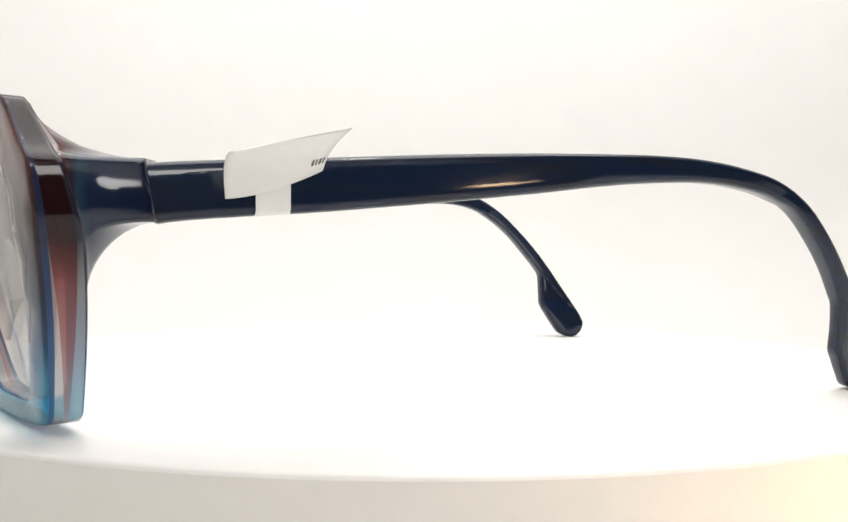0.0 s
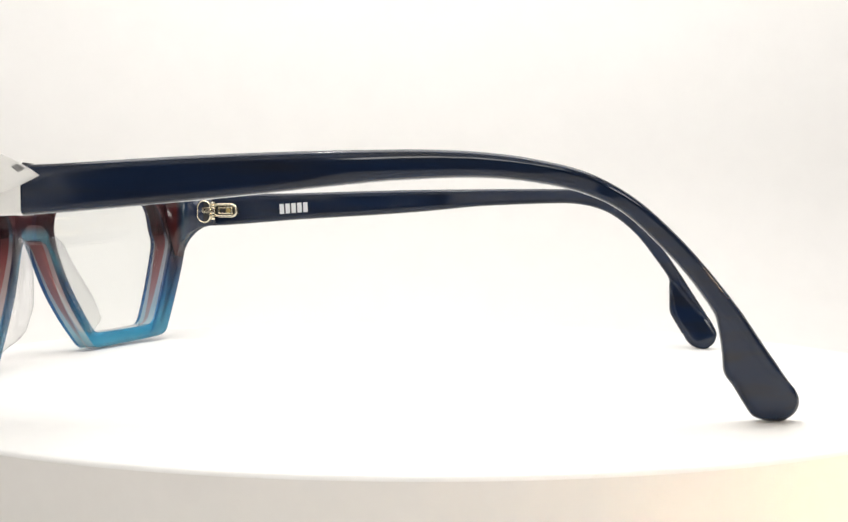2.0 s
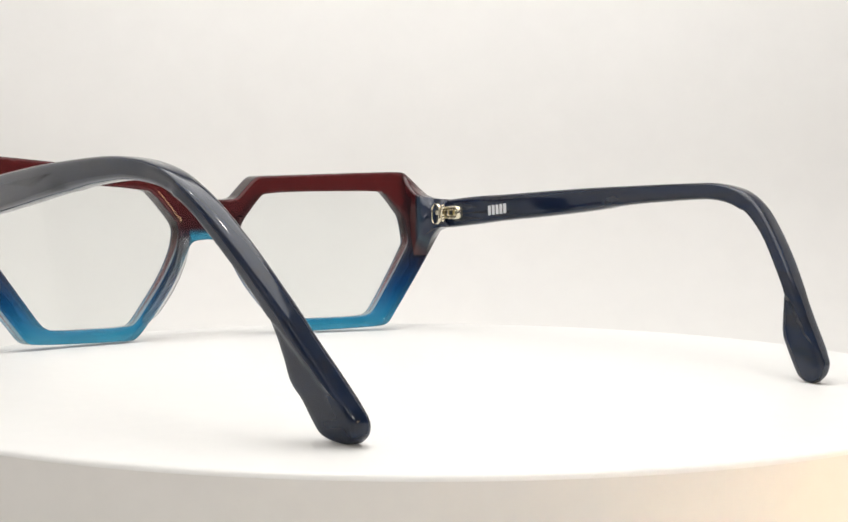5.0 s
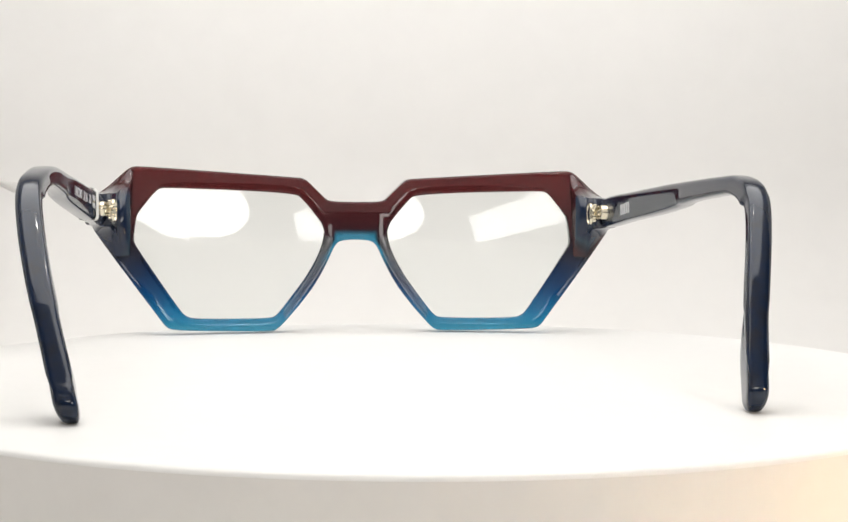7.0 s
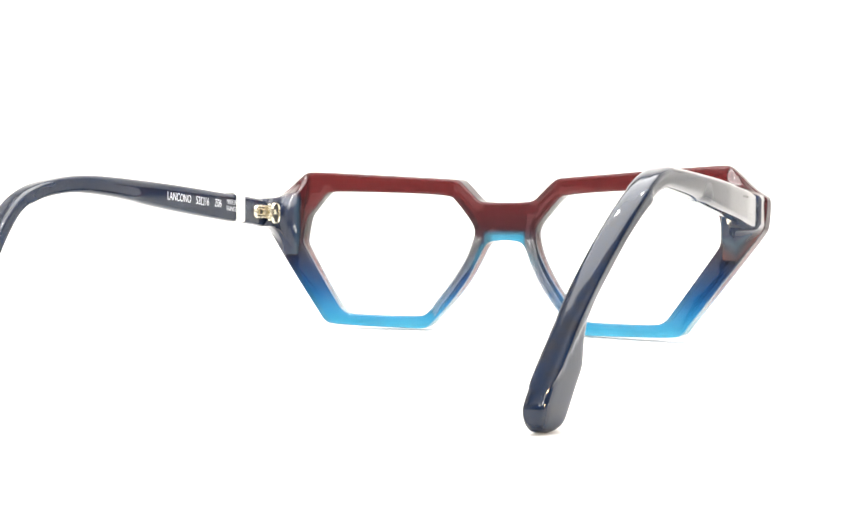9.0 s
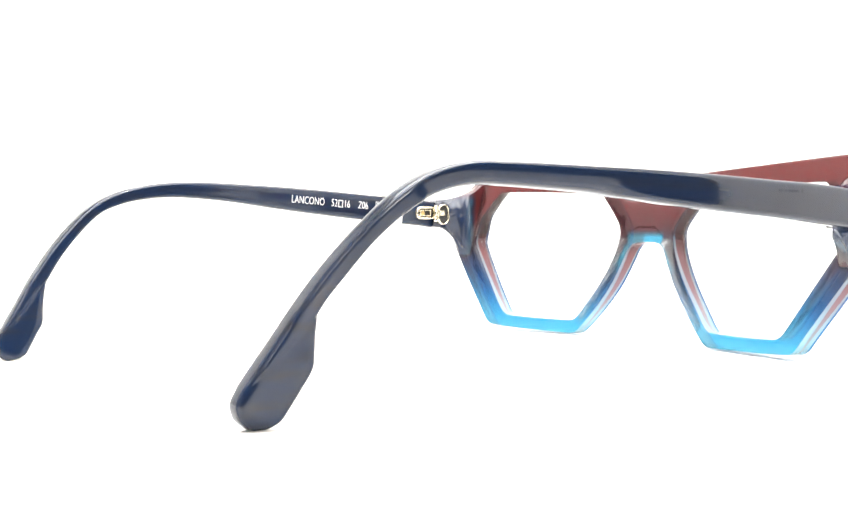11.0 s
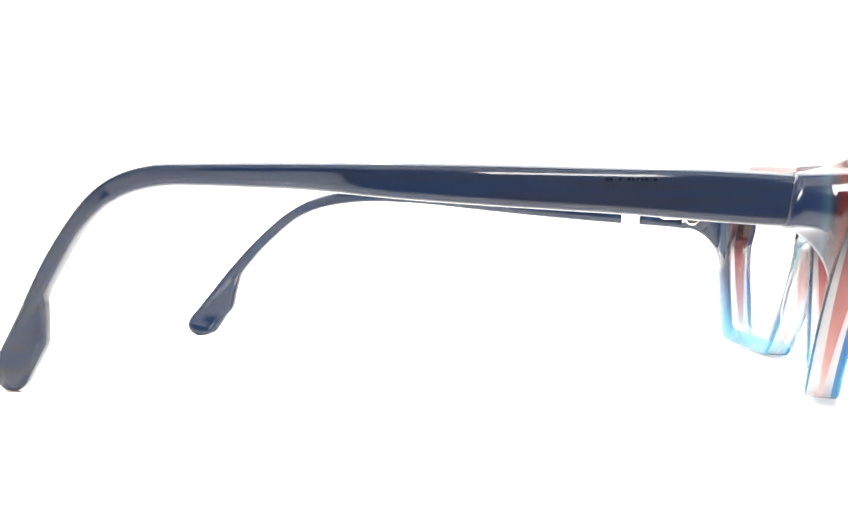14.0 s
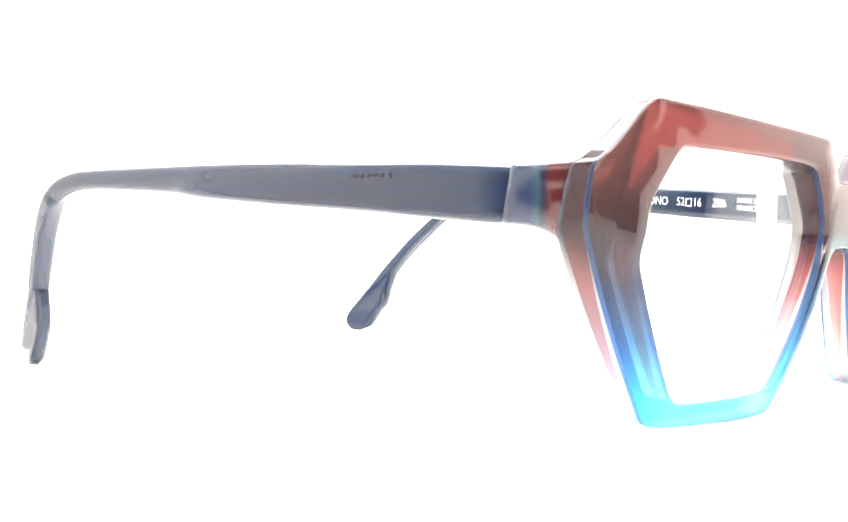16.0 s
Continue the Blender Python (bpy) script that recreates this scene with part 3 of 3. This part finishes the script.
def hinges(root):
    for side in (1, -1):
        def at(v_f):
            v, f = v_f
            return [(side * p[0] * MM, (p[1] + JOINT[side] - 60.2) * MM, (p[2] - 0.1) * MM) for p in v], f
        h = part("hinge", mesh_from("hinge", *at(pill(61.5, 63.4, 51.3, 58.2, 30.35, 33.95, 0.62)), [METAL]), root, "pale metal hinge with an oblong loop")
        part("slot", mesh_from("slot", *at(pill(61.7, 63.3, 52.7, 56.6, 31.15, 33.1, 0.42, 0.3)), [METAL]), h, "small square metal slot")
        # recess and hollow are dark plates put in for the shade inside
        part("recess", mesh_from("recess", *at(box(62.5, 63.2, 52.4, 57.6, 31.0, 33.3, 0.15)), [RUBBER_AND_SHADE]), h, "dark plate standing for the shade inside the loop")
        part("screw", mesh_from("screw", *at(rod((62.7, 54.0, 32.1), (62.2, 54.0, 32.1), 0.6)), [BRASS]), h, "brass screw head")
        part("leaf", mesh_from("leaf", *at(box(60.5, 62.0, 57.0, 60.4, 31.4, 32.9, 0.2)), [METAL]), h)
        cup = part("cup", mesh_from("cup", *at(pill(60.1, 61.6, 57.9, 61.7, 28.9, 34.7, 0.42, 0.62)), [METAL]), h, "thin rounded metal rim of the hinge seat")
        part("hollow", mesh_from("hollow", *at(box(60.75, 61.6, 58.1, 61.5, 29.2, 34.4, 0.25)), [RUBBER_AND_SHADE]), cup, "dark plate standing for the shade in the hinge seat")
        for z0, z1 in ((29.7, 31.0), (31.2, 32.9), (33.1, 34.3)):
            part("knuckle", mesh_from("knuckle", *at(rod((61.4, 57.8, z0), (61.4, 57.8, z1), 0.62)), [METAL]), h)


def words(name, body, size, m, parent, mat, label):
    cu = bpy.data.curves.new(name, "FONT")
    cu.body, cu.size, cu.extrude, cu.offset, cu.align_x, cu.align_y = body, size, 0.00002, -0.000012, "LEFT", "CENTER"
    tmp = bpy.data.objects.new(name, cu)
    scene.collection.objects.link(tmp)
    dg = bpy.context.evaluated_depsgraph_get()
    dg.update()
    me = bpy.data.meshes.new_from_object(tmp.evaluated_get(dg))
    bpy.data.objects.remove(tmp)
    me.materials.clear()
    me.materials.append(mat)
    me.transform(m @ Matrix.Diagonal((0.74, 1, 1, 1)))
    return part(name, me, parent, label)


def inner_face(side, y, z):
    """The pose of printing on the inner face of a temple, readable from the other side."""
    slope = -3.4
    x = temple_x(side, y, z) - side * 2.02
    ax = Vector((0, -side * math.cos(radians(slope)), side * -math.sin(radians(slope))))
    ax.x = (temple_x(side, y - side * 10, z) - temple_x(side, y, z)) / 10
    ax.normalize()
    nz = Vector((-side, 0, 0))
    up = nz.cross(ax).normalized()
    nz = ax.cross(up)
    m = Matrix((ax, up, nz)).transposed().to_4x4()
    m.translation = Vector((x, y, z)) * MM
    return m


def printing(root, left, right):
    for body, y, z, size in (("LANCONO", 11.3, 35.0, 2.75), ("52", 23.7, 34.3, 2.75), ("16", 27.75, 34.05, 2.75), ("Z06", 32.4, 33.85, 2.75)):
        words("printed_words", body, size * MM, inner_face(-1, y, z), left, PRINT, "white printed size marking")
    words("printed_words", "MADE IN\nFRANCE", 1.75 * MM, inner_face(-1, 38.2, 33.5), left, PRINT, "white printed origin marking")
    fr = join(box(0, 1.5, -0.95, -0.75, 0, 0.03), box(0, 1.5, 0.75, 0.95, 0, 0.03), box(0, 0.2, -0.75, 0.75, 0, 0.03), box(1.3, 1.5, -0.75, 0.75, 0, 0.03))
    me = mesh_from("printed_square", [Vector(p) * MM for p in fr[0]], fr[1], [PRINT], smooth=False)
    me.transform(inner_face(-1, 25.95, 34.15))
    part("printed_square", me, left, "white printed square outline")
    for k in range(5):
        b = box(0, 1.15, -1.25, 1.25, 0, 0.03)
        me = mesh_from("printed_bar", [Vector(p) * MM for p in b[0]], b[1], [PRINT], smooth=False)
        me.transform(inner_face(1, 44.6 - 1.55 * k, 32.45 + 0.12 * k))
        part("printed_bar", me, right, "white printed bar of a mark")


def outer_marks(right):
    """A row of small dark bars: a faint marking on the outer face."""
    for k, w in enumerate((0.5, 0.0, 0.45, 0.45, 0.45, 0.45, 0.45, 0.0, 0.5, 0.0, 0.5, 0.5)):
        if w:
            y = 44.7 - 0.62 * k
            x = temple_x(1, y, 35) + 2.0
            b = box(x, x + 0.02, y - w * 0.5, y + w * 0.5, 34.5, 35.0)
            me = mesh_from("printed_bar", [Vector(p) * MM for p in b[0]], b[1], [SHADE_INK], smooth=False)
            part("printed_bar", me, right, "faint dark printed bar")


def tape_tag(root):
    """The paper tag: a band round the temple and a flag that stands off its outer side."""
    rings = []
    for y in (42.9, 44.4, 45.9, 47.4):
        f = (y - 42) / (52 - 42)
        top, low = 36.6 - 0.3 * f, 29.4 - 0.4 * f
        x = temple_x(-1, y, 34)
        ring = [Vector((x + u, y, (top + low) / 2 + v)) * MM for u, v in ring_shape(2.16, (top - low) / 2 + 0.14, 0.9)]
        rings.append(ring)
    tag = part("paper_tag", mesh_from("paper_tag", *loft(rings, close=False), [PAPER]), root, "white adhesive paper tag wrapped round the temple")
    # the flag: a curled sheet, from the temple's outer face up and out
    nu, nv = 12, 8
    lowc = [(-68.6, 51.6, 31.0), (-67.4, 47.8, 31.2), (-66.9, 43.6, 32.6), (-67.5, 39.2, 34.7)]
    midc = [(-69.0, 52.4, 37.4), (-68.2, 48.5, 37.8), (-69.0, 43.4, 38.0), (-73.0, 40.0, 37.2)]
    topc = [(-82.8, 53.0, 35.7), (-84.0, 49.0, 36.7), (-85.0, 44.8, 37.8), (-85.8, 40.8, 38.5)]

    def bez(c, u):
        a = [Vector(p) for p in c]
        return a[0] * (1 - u) ** 3 + a[1] * 3 * u * (1 - u) ** 2 + a[2] * 3 * u * u * (1 - u) + a[3] * u ** 3
    verts, faces = [], []
    for off in (0.0, 0.12):
        for i in range(nu + 1):
            u = i / nu
            a, b, c = bez(lowc, u), bez(midc, u), bez(topc, u)
            for j in range(nv + 1):
                v = j / nv
                p = a * (1 - v) ** 2 + b * 2 * v * (1 - v) + c * v * v
                verts.append((p + Vector((off, 0, off * 0.5))) * MM)
    w, n1 = nv + 1, (nu + 1) * (nv + 1)
    for i in range(nu):
        for j in range(nv):
            q = (i * w + j, (i + 1) * w + j, (i + 1) * w + j + 1, i * w + j + 1)
            faces += [q, tuple(n1 + k for k in reversed(q))]
    rim = [j for j in range(w)] + [i * w + nv for i in range(1, nu + 1)] + [nu * w + j for j in range(nv - 1, -1, -1)] + [i * w for i in range(nu - 1, 0, -1)]
    for a, b in zip(rim, rim[1:] + rim[:1]):
        faces.append((a, b, b + n1, a + n1))
    def surface(u, v):
        a, b, c = bez(lowc, u), bez(midc, u), bez(topc, u)
        return a * (1 - v) ** 2 + b * 2 * v * (1 - v) + c * v * v

    def on_flag(u, v):
        n = (surface(u + 0.01, v) - surface(u, v)).cross(surface(u, v + 0.01) - surface(u, v)).normalized()
        return (surface(u, v) + n * (-0.1 if n.x > 0 else 0.1)) * MM

    for u0, u1, v0, v1 in ((0.86, 0.88, 0.20, 0.32), (0.895, 0.91, 0.205, 0.325), (0.925, 0.945, 0.21, 0.33), (0.958, 0.972, 0.215, 0.335)):
        grid = [[on_flag(u0 + (u1 - u0) * i / 2, v0 + (v1 - v0) * j / 4) for j in range(5)] for i in range(3)]
        flat = [p for row in grid for p in row]
        quads = [(i * 5 + j, (i + 1) * 5 + j, (i + 1) * 5 + j + 1, i * 5 + j + 1) for i in range(2) for j in range(4)]
        part("printed_bar", mesh_from("printed_bar", flat, quads, [INK]), tag, "small grey printed bar")
    part("flag", mesh_from("flag", verts, faces, [PAPER]), tag, "curled white paper flag of the tag")


def spectacles():
    root = tagged(new("spectacles"), "angular acetate spectacles, dark red fading to blue, navy temples", "spectacles")
    front(root)
    lenses(root)
    nose_pads(root)
    end_pieces(root)
    left, right = temple(root, -1), temple(root, 1)
    hinges(root)
    printing(root, left, right)
    outer_marks(right)
    tape_tag(root)
    return root


SPECS = spectacles()


# ---- what moves ----
TURN = [(0, 109.8), (1, 94.7), (2, 79.55), (3, 64.45), (4, 49.4), (5.25, 30.9), (6.5, 12.5), (7, 5.1), (7.5, -2.3), (8, -9.7), (8.5, -17.1), (9, -24.5),
        (10.25, -43.05), (11.5, -61.65), (12, -69.15), (12.5, -76.7), (13, -84.25), (14, -99.25), (15, -114.3), (16, -129.4)]


def motions():
    walk(SPECS, [(t, pose(0, 0, 0, 0, 0, a) @ pose(-0.00825, 0, 0)) for t, a in TURN])
    walk(TABLE, [(t, pose(DISC[0], DISC[1], 0, 0, 0, a)) for t, a in TURN])


motions()
